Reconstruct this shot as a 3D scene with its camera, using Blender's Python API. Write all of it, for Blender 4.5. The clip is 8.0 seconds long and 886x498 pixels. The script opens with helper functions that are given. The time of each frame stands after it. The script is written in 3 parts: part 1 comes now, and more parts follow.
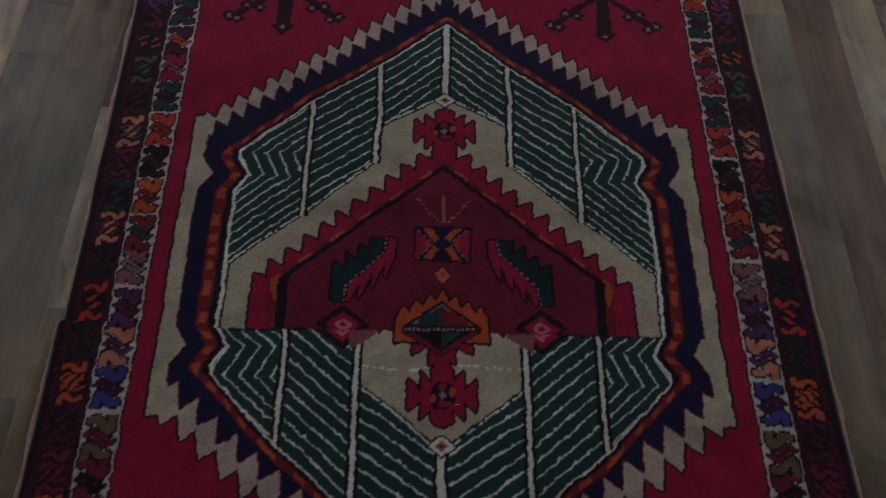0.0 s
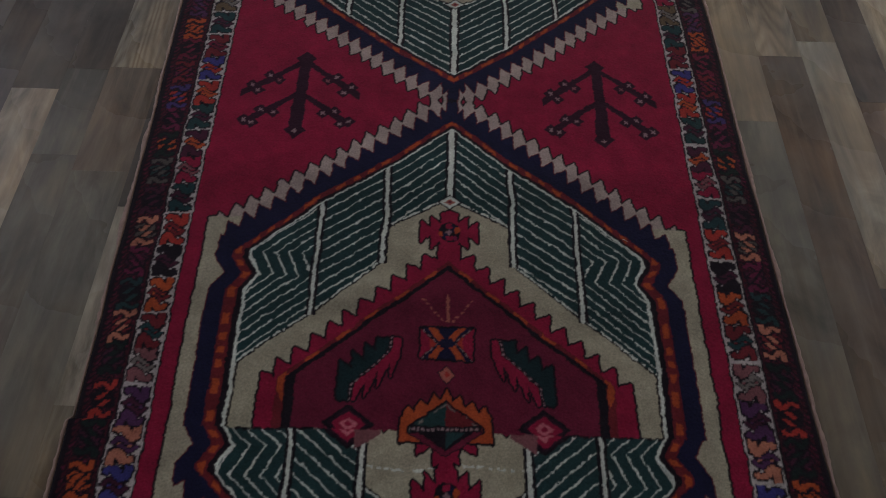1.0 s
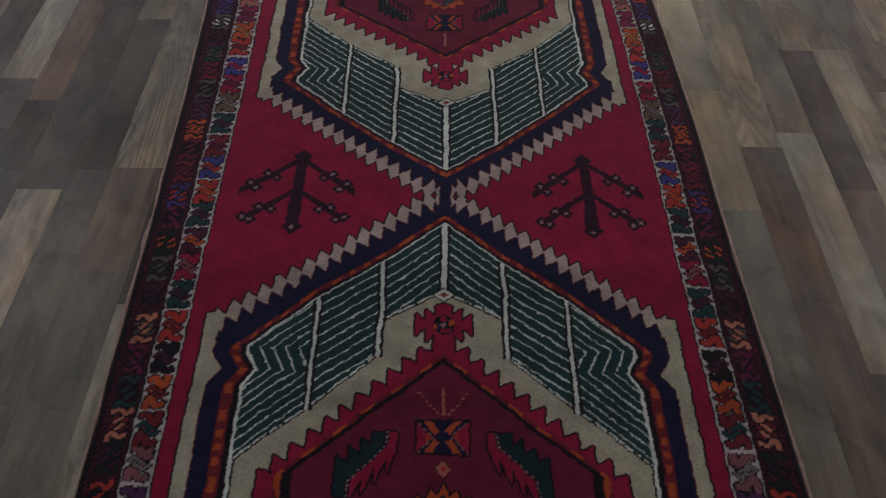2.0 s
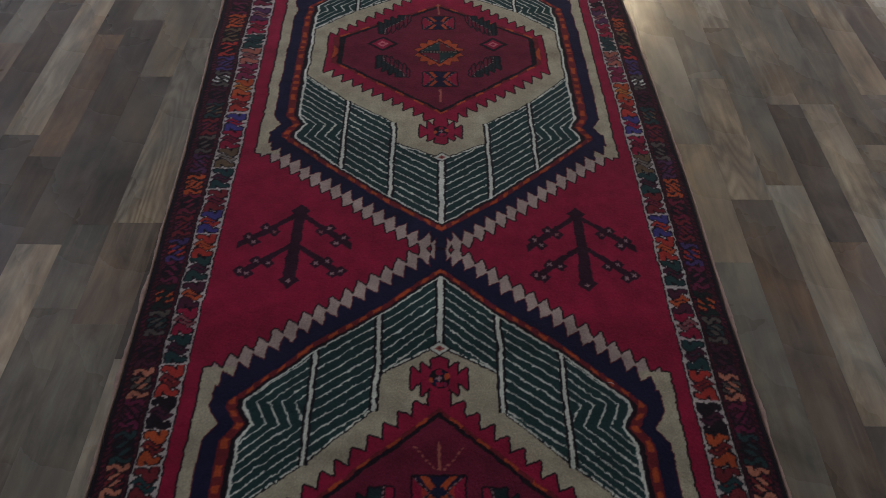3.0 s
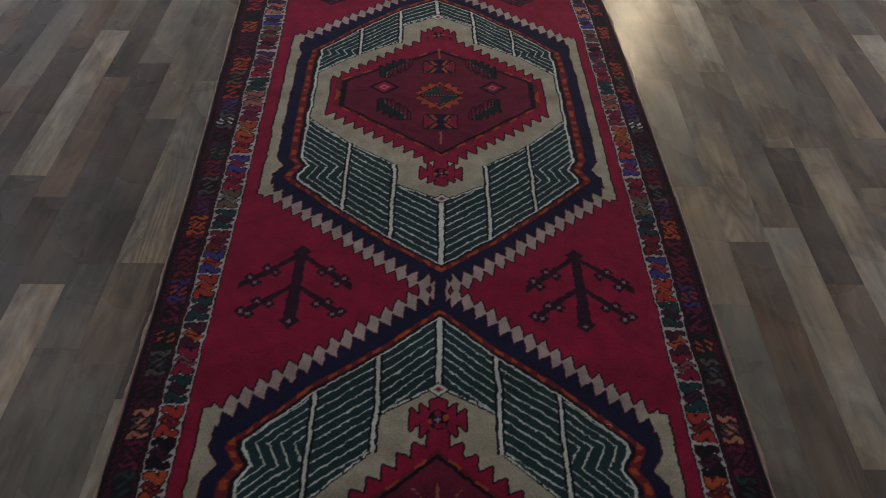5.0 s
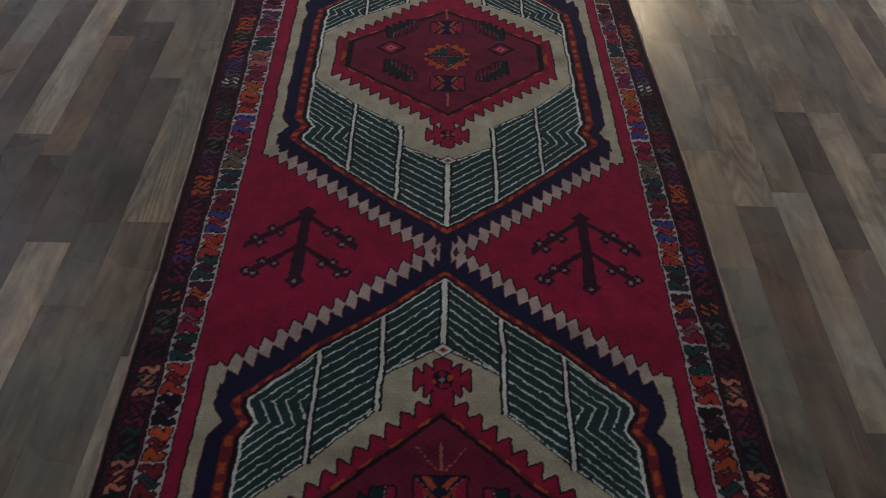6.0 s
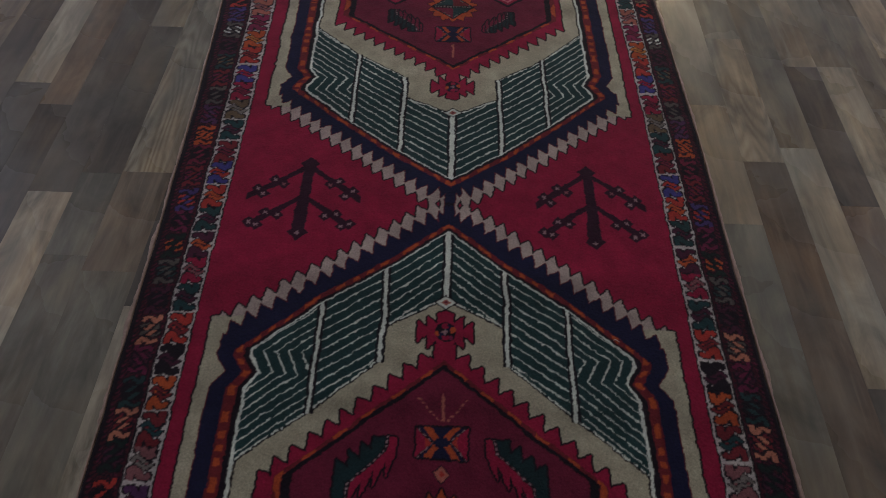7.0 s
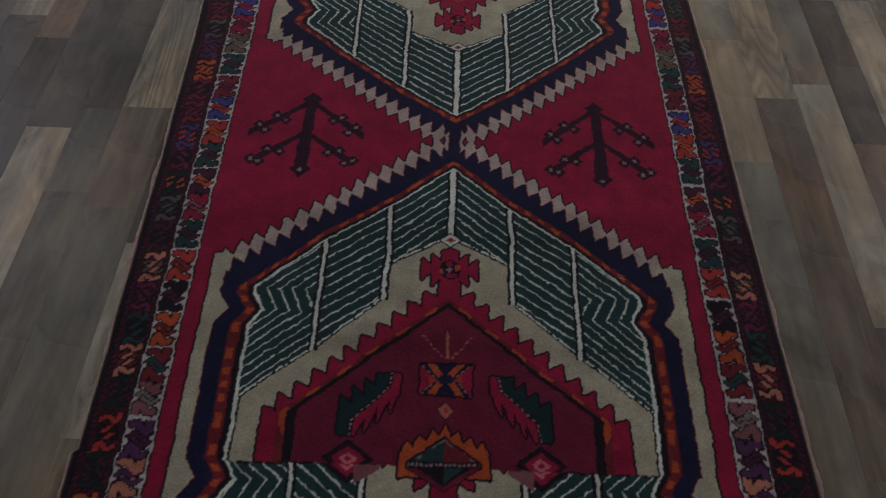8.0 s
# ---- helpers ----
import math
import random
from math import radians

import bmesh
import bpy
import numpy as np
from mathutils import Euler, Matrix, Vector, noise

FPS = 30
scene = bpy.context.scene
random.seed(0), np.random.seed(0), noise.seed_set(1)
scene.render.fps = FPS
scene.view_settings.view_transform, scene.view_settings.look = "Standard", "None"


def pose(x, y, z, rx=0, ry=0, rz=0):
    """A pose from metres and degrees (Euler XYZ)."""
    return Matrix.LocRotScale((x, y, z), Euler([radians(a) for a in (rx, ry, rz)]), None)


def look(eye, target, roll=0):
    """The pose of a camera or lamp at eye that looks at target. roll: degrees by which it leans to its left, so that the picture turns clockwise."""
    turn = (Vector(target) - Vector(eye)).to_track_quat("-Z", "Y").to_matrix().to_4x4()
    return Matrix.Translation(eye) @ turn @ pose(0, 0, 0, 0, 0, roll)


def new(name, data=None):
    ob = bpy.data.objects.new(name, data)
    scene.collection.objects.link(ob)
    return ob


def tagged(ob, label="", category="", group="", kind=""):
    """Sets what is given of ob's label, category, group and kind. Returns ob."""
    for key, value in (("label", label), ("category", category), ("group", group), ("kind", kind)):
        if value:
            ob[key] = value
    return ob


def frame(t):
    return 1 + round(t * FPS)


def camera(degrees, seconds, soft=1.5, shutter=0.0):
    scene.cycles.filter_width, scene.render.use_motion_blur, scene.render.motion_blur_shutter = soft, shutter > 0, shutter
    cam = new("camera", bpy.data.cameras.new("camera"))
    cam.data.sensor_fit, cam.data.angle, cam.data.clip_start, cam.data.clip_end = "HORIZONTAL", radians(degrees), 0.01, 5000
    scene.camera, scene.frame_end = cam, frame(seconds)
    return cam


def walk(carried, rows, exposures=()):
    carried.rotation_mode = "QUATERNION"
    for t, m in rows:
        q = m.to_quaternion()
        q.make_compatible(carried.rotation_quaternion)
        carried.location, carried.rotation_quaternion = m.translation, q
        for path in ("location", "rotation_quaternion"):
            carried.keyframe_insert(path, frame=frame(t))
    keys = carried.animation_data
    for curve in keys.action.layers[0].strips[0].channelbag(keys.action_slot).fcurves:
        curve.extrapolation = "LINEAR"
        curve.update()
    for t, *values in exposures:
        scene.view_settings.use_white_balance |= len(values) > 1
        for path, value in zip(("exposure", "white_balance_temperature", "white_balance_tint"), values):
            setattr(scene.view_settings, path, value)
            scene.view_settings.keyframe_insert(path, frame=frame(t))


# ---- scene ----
cam = camera(56.0, 8.0, soft=0.8)
PATH = [
    (0, (-0.006, 0.199, 1.210), (0.0050, 1.1987, -0.5224), 1.92),
    (0.5, (-0.006, 0.201, 1.236), (-0.0040, 1.2860, -0.4442), 1.48),
    (1, (-0.010, 0.204, 1.254), (-0.0110, 1.3717, -0.3697), 1.68),
    (1.5, (-0.009, 0.204, 1.275), (-0.0150, 1.4526, -0.2874), 1.10),
    (2, (-0.005, 0.203, 1.291), (-0.0030, 1.5230, -0.2110), 0.88),
    (3.5, (0.002, 0.198, 1.326), (0.0070, 1.6382, -0.0620), 0.69),
    (4, (0.003, 0.195, 1.335), (0.0070, 1.6669, -0.0191), 0.59),
    (5.5, (0.005, 0.192, 1.329), (0.0020, 1.6399, -0.0511), 0.92),
    (6, (0.005, 0.188, 1.318), (-0.0070, 1.5997, -0.0988), 0.94),
    (6.5, (0.007, 0.189, 1.310), (-0.0150, 1.5608, -0.1447), 1.08),
    (7, (0.005, 0.187, 1.303), (-0.0130, 1.5253, -0.1832), 1.26),
    (7.5, (0.005, 0.189, 1.290), (-0.0140, 1.4779, -0.2387), 1.27),
    (8, (0.004, 0.192, 1.283), (-0.0190, 1.4239, -0.2929), 1.19),
]
EXPOSURES = [(0.0, -0.14), (1.0, 0.0), (2.0, 0.09), (4.0, 0.02), (5.5, -0.06), (6.5, -0.01), (8.0, 0.05)]
walk(cam, [(t, look(eye, target, roll)) for t, eye, target, roll in PATH], EXPOSURES)

# ---------------------------------------------------------------- light
world = bpy.data.worlds.new("world")
scene.world = world
world.use_nodes = True
sky = world.node_tree.nodes.new("ShaderNodeTexSky")
sky.sky_type, sky.sun_disc = "NISHITA", False
sky.sun_elevation, sky.sun_rotation = radians(18), radians(200)
world.node_tree.links.new(sky.outputs[0], world.node_tree.nodes["Background"].inputs[0])
world.node_tree.nodes["Background"].inputs[1].default_value = 0.1


def opening_lamp(name, m, wide, high, watts, colour):
    """An area lamp set in a wall opening, standing for sky light."""
    data = bpy.data.lights.new(name, "AREA")
    data.shape, data.size, data.size_y, data.energy, data.color = "RECTANGLE", wide, high, watts, colour
    ob = new(name, data)
    ob.matrix_world = m
    return ob


X0, X1, Y0, Y1, HIGH = -3.6, 3.8, -2.3, 5.0, 2.5
NORTH = (0.94, 1.30, 0.06, 2.06)      # glazed door in the north wall: x, x, z, z
SIDES = (2.6, 4.6, 0.9, 2.2)          # unseen windows added east and west for fill light: y, y, z, z
opening_lamp("north_daylight", look((1.12, Y1 + 0.02, 1.06), (1.12, 0, 0.9)), 0.34, 1.9, 18, (1.0, 0.80, 0.53))
# the two side lamps are added, to even out light on rug and floor
opening_lamp("east_added_light", look((X1 + 0.02, 3.6, 1.55), (0, 2.9, 0.7)), 1.9, 1.2, 39, (0.865, 0.87, 1.03))
opening_lamp("west_added_light", look((X0 - 0.02, 3.6, 1.55), (0, 2.9, 0.7)), 1.9, 1.2, 42, (0.865, 0.87, 1.03))


# ---------------------------------------------------------------- materials
def material(name, rough=0.6, colour=(0.5, 0.5, 0.5), metal=0.0):
    mat = bpy.data.materials.new(name)
    mat.use_nodes = True
    b = mat.node_tree.nodes["Principled BSDF"]
    b.inputs["Base Color"].default_value = (*colour, 1)
    b.inputs["Roughness"].default_value, b.inputs["Metallic"].default_value = rough, metal
    return mat, mat.node_tree, b


def node(tree, kind, **values):
    n = tree.nodes.new(kind)
    for key, value in values.items():
        n.inputs[key.replace("_", " ")].default_value = value
    return n


def ramp(tree, stops, source):
    n = tree.nodes.new("ShaderNodeValToRGB")
    while len(n.color_ramp.elements) < len(stops):
        n.color_ramp.elements.new(0.5)
    for e, (at, c) in zip(n.color_ramp.elements, stops):
        e.position, e.color = at, (*c, 1) if len(c) == 3 else c
    tree.links.new(source, n.inputs[0])
    return n


def mix(tree, a, b, factor, mode="MIX"):
    n = tree.nodes.new("ShaderNodeMix")
    n.data_type, n.blend_type = "RGBA", mode
    for i, v in ((6, a), (7, b), (0, factor)):
        if isinstance(v, bpy.types.NodeSocket):
            tree.links.new(v, n.inputs[i])
        else:
            n.inputs[i].default_value = v if i == 0 else (*v, 1)
    return n.outputs[2]


def plank_material(name, base, streak, figured=0.42):
    """Grey-washed oak: long grain, cathedral figure, blotches, a soft satin seal."""
    mat, t, b = material(name)
    at = t.nodes.new("ShaderNodeTexCoord")
    info = t.nodes.new("ShaderNodeObjectInfo")
    shift = t.nodes.new("ShaderNodeVectorMath")
    shift.operation = "MULTIPLY_ADD"
    comb = t.nodes.new("ShaderNodeCombineXYZ")
    for i in range(3):
        t.links.new(info.outputs["Random"], comb.inputs[i])
    shift.inputs[1].default_value = (17, 29, 11)
    t.links.new(comb.outputs[0], shift.inputs[0])
    t.links.new(at.outputs["Object"], shift.inputs[2])
    long = t.nodes.new("ShaderNodeMapping")
    long.inputs["Scale"].default_value = (34, 1.5, 1)
    t.links.new(shift.outputs[0], long.inputs[0])
    fine = node(t, "ShaderNodeTexNoise", Scale=2.2, Detail=8.0, Roughness=0.62, Distortion=0.35)
    t.links.new(long.outputs[0], fine.inputs["Vector"])
    bend = t.nodes.new("ShaderNodeMapping")
    bend.inputs["Scale"].default_value = (8, 1.1, 1)
    t.links.new(shift.outputs[0], bend.inputs[0])
    figure = t.nodes.new("ShaderNodeTexNoise")
    figure.inputs["Scale"].default_value, figure.inputs["Detail"].default_value = 1.1, 1.5
    t.links.new(bend.outputs[0], figure.inputs["Vector"])
    rings = t.nodes.new("ShaderNodeMath")
    rings.operation = "MULTIPLY"
    rings.inputs[1].default_value = 54 if figured < 0.9 else 120
    t.links.new(figure.outputs[0], rings.inputs[0])
    wave = t.nodes.new("ShaderNodeMath")
    wave.operation = "SINE"
    t.links.new(rings.outputs[0], wave.inputs[0])
    drawn = t.nodes.new("ShaderNodeMapping")
    drawn.inputs["Scale"].default_value = (15, 5, 1)
    t.links.new(shift.outputs[0], drawn.inputs[0])
    blot = node(t, "ShaderNodeTexNoise", Scale=1.0, Detail=5.0, Roughness=0.6, Distortion=0.6)
    t.links.new(drawn.outputs[0], blot.inputs["Vector"])
    dark = tuple(c * 0.78 for c in base)
    light = tuple(c * 1.18 for c in base)
    c1 = ramp(t, [(0.28, dark), (0.52, base), (0.78, light)], fine.outputs[0])
    half_wave = t.nodes.new("ShaderNodeMath")
    half_wave.operation = "MULTIPLY_ADD"
    half_wave.inputs[1].default_value = half_wave.inputs[2].default_value = 0.5
    t.links.new(wave.outputs[0], half_wave.inputs[0])
    c2 = ramp(t, [(0.0, (0.76, 0.74, 0.72)), (0.5, (1.0, 1.0, 1.0)), (1.0, (1.16, 1.17, 1.16))], half_wave.outputs[0])
    c3 = ramp(t, [(0.32, (0.46, 0.46, 0.46)), (0.5, (1, 1, 1)), (0.68, (1.62, 1.64, 1.57))], blot.outputs[0])
    col = mix(t, c1.outputs[0], c2.outputs[0], figured, "MULTIPLY")
    each = ramp(t, [(0.0, (0.84, 0.82, 0.80)), (1.0, (1.14, 1.15, 1.16))], info.outputs["Random"])
    col = mix(t, col, each.outputs[0], 1.0, "MULTIPLY")
    col = mix(t, col, c3.outputs[0], 0.9, "MULTIPLY")
    cloud = node(t, "ShaderNodeTexNoise", Scale=2.6, Detail=5.0, Roughness=0.65)
    t.links.new(shift.outputs[0], cloud.inputs["Vector"])
    veil = ramp(t, [(0.42, (0, 0, 0)), (0.66, (0.46, 0.46, 0.46))], cloud.outputs[0])
    col = mix(t, col, (0.155, 0.156, 0.130), veil.outputs[0])
    warm = node(t, "ShaderNodeTexNoise", Scale=0.45, Detail=3.0, Roughness=0.5)
    t.links.new(drawn.outputs[0], warm.inputs["Vector"])
    tan = ramp(t, [(0.45, (1, 1, 1)), (0.62, (1.16, 0.98, 0.82))], warm.outputs[0])
    col = mix(t, col, tan.outputs[0], 0.8, "MULTIPLY")
    fac = ramp(t, [(0.55, (0, 0, 0)), (0.7, (1, 1, 1))], fine.outputs[0])
    half = t.nodes.new("ShaderNodeMath")
    half.operation = "MULTIPLY"
    half.inputs[1].default_value = 0.34
    t.links.new(fac.outputs[0], half.inputs[0])
    col = mix(t, col, streak, half.outputs[0])
    t.links.new(col, b.inputs["Base Color"])
    smear = node(t, "ShaderNodeTexNoise", Scale=3.0, Detail=4.0)
    t.links.new(at.outputs["Object"], smear.inputs["Vector"])
    r = ramp(t, [(0.3, (0.21, 0.21, 0.21)), (0.7, (0.35, 0.35, 0.35))], smear.outputs[0])
    t.links.new(r.outputs[0], b.inputs["Roughness"])
    b.inputs["Specular IOR Level"].default_value = 0.32
    bump = node(t, "ShaderNodeBump", Strength=0.12, Distance=0.0006)
    t.links.new(fine.outputs[0], bump.inputs["Height"])
    t.links.new(bump.outputs[0], b.inputs["Normal"])
    return mat


TONES = {
    "light": plank_material("plank_light", (0.283, 0.259, 0.198), (0.375, 0.353, 0.277)),
    "tan": plank_material("plank_tan", (0.165, 0.126, 0.087), (0.230, 0.185, 0.130)),
    "pale": plank_material("plank_pale", (0.235, 0.219, 0.165), (0.310, 0.296, 0.230)),
    "beige": plank_material("plank_beige", (0.195, 0.175, 0.130), (0.255, 0.238, 0.182)),
    "figured": plank_material("plank_figured", (0.205, 0.192, 0.150), (0.285, 0.272, 0.215), 1.0),
    "grey": plank_material("plank_grey", (0.128, 0.120, 0.093), (0.190, 0.182, 0.147)),
    "brown": plank_material("plank_brown", (0.116, 0.088, 0.062), (0.185, 0.148, 0.105)),
    "dark": plank_material("plank_dark", (0.058, 0.049, 0.039), (0.092, 0.080, 0.064)),
}


def wool_material():
    """Hand-knotted wool: the dye comes with each knot; fibre noise, nap relief and a little sheen."""
    mat, t, b = material("wool", 0.93)
    at = t.nodes.new("ShaderNodeTexCoord")
    dye = t.nodes.new("ShaderNodeAttribute")
    dye.attribute_name = "dye"
    fibre = node(t, "ShaderNodeTexNoise", Scale=260.0, Detail=4.0, Roughness=0.6)
    t.links.new(at.outputs["Object"], fibre.inputs["Vector"])
    patch = node(t, "ShaderNodeTexNoise", Scale=24.0, Detail=5.0, Roughness=0.65)
    t.links.new(at.outputs["Object"], patch.inputs["Vector"])
    c1 = ramp(t, [(0.3, (0.82, 0.82, 0.82)), (0.7, (1.14, 1.14, 1.14))], fibre.outputs[0])
    c2 = ramp(t, [(0.3, (0.80, 0.80, 0.81)), (0.7, (1.15, 1.15, 1.14))], patch.outputs[0])
    col = mix(t, dye.outputs["Color"], c1.outputs[0], 1.0, "MULTIPLY")
    col = mix(t, col, c2.outputs[0], 1.0, "MULTIPLY")
    t.links.new(col, b.inputs["Base Color"])
    b.inputs["Specular IOR Level"].default_value = 0.15
    b.inputs["Sheen Weight"].default_value = 0.04
    bump = node(t, "ShaderNodeBump", Strength=0.45, Distance=0.0012)
    t.links.new(fibre.outputs[0], bump.inputs["Height"])
    t.links.new(bump.outputs[0], b.inputs["Normal"])
    return mat


def noisy(name, colour, rough, scale, amount, bump_at=0.002):
    mat, t, b = material(name, rough, colour)
    at = t.nodes.new("ShaderNodeTexCoord")
    n = node(t, "ShaderNodeTexNoise", Scale=scale, Detail=6.0, Roughness=0.6)
    t.links.new(at.outputs["Object"], n.inputs["Vector"])
    lo, hi = (tuple(c * (1 + s * amount) for c in colour) for s in (-1, 1))
    t.links.new(ramp(t, [(0.3, lo), (0.7, hi)], n.outputs[0]).outputs[0], b.inputs["Base Color"])
    bump = node(t, "ShaderNodeBump", Strength=0.3, Distance=bump_at)
    t.links.new(n.outputs[0], bump.inputs["Height"])
    t.links.new(bump.outputs[0], b.inputs["Normal"])
    return mat


WOOL = wool_material()
CORD = noisy("selvedge_wool", (0.30, 0.215, 0.18), 0.9, 60, 0.25, 0.001)
FRINGE = noisy("cotton_fringe", (0.55, 0.5, 0.4), 0.9, 90, 0.2, 0.001)
PAINT = noisy("wall_paint", (0.62, 0.61, 0.60), 0.7, 40, 0.04)
CEILING = noisy("ceiling_paint", (0.75, 0.74, 0.71), 0.8, 40, 0.03)
TRIM = noisy("trim_paint", (0.72, 0.71, 0.68), 0.45, 30, 0.03, 0.0005)
SCREED = noisy("screed", (0.2, 0.19, 0.18), 0.9, 20, 0.2)
GLASS, _t, _b = material("glass", 0.02, (1, 1, 1))
_b.inputs["Transmission Weight"].default_value = 1.0


# ---------------------------------------------------------------- mesh helpers
def box(bm, x0, y0, z0, x1, y1, z1):
    bmesh.ops.create_cube(bm, size=1, matrix=Matrix.Translation(((x0 + x1) / 2, (y0 + y1) / 2, (z0 + z1) / 2))
                          @ Matrix.Diagonal((x1 - x0, y1 - y0, z1 - z0, 1)))


def part(name, bm, mat, parent=None, label=""):
    me = bpy.data.meshes.new(name)
    bm.to_mesh(me)
    bm.free()
    me.materials.append(mat)
    ob = new(name, me)
    ob.parent = parent
    return tagged(ob, label)


def boxes(name, mat, spans, parent=None, label="", bevel=0.0):
    bm = bmesh.new()
    for s in spans:
        box(bm, *s)
    if bevel:
        bmesh.ops.bevel(bm, geom=list(bm.edges), offset=bevel, segments=2, affect="EDGES", clamp_overlap=True)
    return part(name, bm, mat, parent, label)


# ---------------------------------------------------------------- the room
W = 0.14
tagged(boxes("ceiling", CEILING, [(X0 - W, Y0 - W, HIGH, X1 + W, Y1 + W, HIGH + 0.15)]), "plain white painted ceiling", "ceiling", kind="structure")
a, b, c, d = NORTH
tagged(boxes("wall_north", PAINT, [(X0, Y1, 0, a, Y1 + W, HIGH), (b, Y1, 0, X1, Y1 + W, HIGH), (a, Y1, d, b, Y1 + W, HIGH), (a, Y1, 0, b, Y1 + W, c)]),
       "plain white wall with a glazed door", "wall", kind="structure")
tagged(boxes("wall_south", PAINT, [(X0, Y0 - W, 0, X1, Y0, HIGH)]), "plain white wall", "wall", kind="structure")
e, f, g, h = SIDES
for name, lo in (("wall_west", X0 - W), ("wall_east", X1)):
    tagged(boxes(name, PAINT, [(lo, Y0 - W, 0, lo + W, e, HIGH), (lo, f, 0, lo + W, Y1 + W, HIGH), (lo, e, 0, lo + W, f, g), (lo, e, h, lo + W, f, HIGH)]),
           "plain white wall with an added window", "wall", kind="structure")
for name, span in (("baseboard_west", (X0, Y0, 0, X0 + 0.014, Y1, 0.08)), ("baseboard_east", (X1 - 0.014, Y0, 0, X1, Y1, 0.08)),
                   ("baseboard_south", (X0 + 0.014, Y0, 0, X1 - 0.014, Y0 + 0.014, 0.08)), ("baseboard_north", (X0 + 0.014, Y1 - 0.014, 0, a - 0.07, Y1, 0.08))):
    tagged(boxes(name, TRIM, [span], bevel=0.003), "white painted baseboard", "baseboard", kind="structure")


def glazing(name, label, category, spans, pane):
    ob = tagged(new(name), label, category, kind="structure")
    for s in spans:
        boxes("frame_bar", TRIM, [s], ob, bevel=0.004)
    p = boxes("pane", GLASS, [pane], ob, "clear glass pane")
    p.visible_shadow = False
    return ob


YM = Y1 + 0.08
glazing("door_1", "white framed glazed door", "door",
        [(a, YM, c, a + 0.05, YM + 0.05, d), (b - 0.05, YM, c, b, YM + 0.05, d), (a + 0.05, YM, c, b - 0.05, YM + 0.05, c + 0.08), (a + 0.05, YM, d - 0.05, b - 0.05, YM + 0.05, d)],
        (a + 0.05, YM + 0.02, c + 0.08, b - 0.05, YM + 0.026, d - 0.05))
# no side windows are known: these only frame the two added lamps
for name, XM in (("window_1", X1 + 0.05), ("window_2", X0 - 0.1)):
    glazing(name, "unseen white framed double window, added for fill light", "window",
            [(XM, e, g, XM + 0.05, f, g + 0.05), (XM, e, h - 0.05, XM + 0.05, f, h), (XM, e, g + 0.05, XM + 0.05, e + 0.05, h - 0.05),
             (XM, f - 0.05, g + 0.05, XM + 0.05, f, h - 0.05), (XM, 3.57, g + 0.05, XM + 0.05, 3.63, h - 0.05)],
            (XM + 0.02, e + 0.05, g + 0.05, XM + 0.026, f - 0.05, h - 0.05))

# ---------------------------------------------------------------- the rug: design
rng = np.random.default_rng(7)
STEP, THREAD = 0.001, 2                # design grid; the cloth has a knot at every second point of it
HALF, SHOULDER = 0.610, 0.456          # half width of the rug; half width of a medallion
RUG0, RUG1 = 0.03, 3.30
NX, NY = int(2 * HALF / STEP) + 1, int((RUG1 - RUG0) / STEP) + 1
gu = np.linspace(-HALF, HALF, NX)
gy = np.linspace(RUG0, RUG1, NY)
GU, GY = np.meshgrid(gu, gy)


def cloth_noise(cell, size):
    """Smooth noise over the cloth, about one swing every cell metres."""
    ny, nx = int((RUG1 - RUG0) / cell) + 2, int(2 * HALF / cell) + 2
    k = rng.standard_normal((ny, nx))
    fy, fx = (GY - RUG0) / (RUG1 - RUG0) * (ny - 1.001), (GU + HALF) / (2 * HALF) * (nx - 1.001)
    iy, ix = fy.astype(int), fx.astype(int)
    ty, tx = fy - iy, fx - ix
    ty, tx = ty * ty * (3 - 2 * ty), tx * tx * (3 - 2 * tx)
    return size * ((k[iy, ix] * (1 - tx) + k[iy, ix + 1] * tx) * (1 - ty) + (k[iy + 1, ix] * (1 - tx) + k[iy + 1, ix + 1] * tx) * ty)


# the weaver's hand is not exact: lines wander a little
U = GU + cloth_noise(0.05, 0.0012) + cloth_noise(0.012, 0.0009) + cloth_noise(0.0035, 0.0008)
Y = GY + cloth_noise(0.06, 0.0013) + cloth_noise(0.012, 0.0009) + cloth_noise(0.0035, 0.0008)
A = np.abs(U)
ROUGH = cloth_noise(0.006, 1.0)

DYES = {
    "red": (0.214, 0.0068, 0.035), "maroon": (0.112, 0.0088, 0.029), "cream": (0.330, 0.314, 0.230), "white": (0.52, 0.565, 0.51),
    "navy": (0.007, 0.008, 0.033), "green": (0.0118, 0.038, 0.040), "black": (0.009, 0.006, 0.011), "orange": (0.33, 0.060, 0.018),
    "rust": (0.12, 0.012, 0.018), "bark": (0.024, 0.006, 0.017), "petal": (0.22, 0.15, 0.16), "pink": (0.42, 0.12, 0.15), "ground": (0.042, 0.006, 0.013), "spruce": (0.006, 0.021, 0.025), "chalk": (0.37, 0.35, 0.335), "wine": (0.098, 0.009, 0.037), "pine": (0.006, 0.015, 0.014), "indigo": (0.040, 0.028, 0.120), "ash": (0.075, 0.068, 0.062), "shell": (0.335, 0.278, 0.248),
    "peach": (0.36, 0.14, 0.09), "purple": (0.06, 0.02, 0.07), "blue": (0.035, 0.035, 0.17), "mauve": (0.17, 0.065, 0.075),
    "olive": (0.10, 0.07, 0.04), "teal": (0.010, 0.04, 0.045), "grey": (0.14, 0.13, 0.12), "plum": (0.045, 0.009, 0.025),
    "scarlet": (0.30, 0.028, 0.022), "magenta": (0.15, 0.012, 0.05), "brass": (0.36, 0.14, 0.03), "salmon": (0.30, 0.10, 0.075),
}
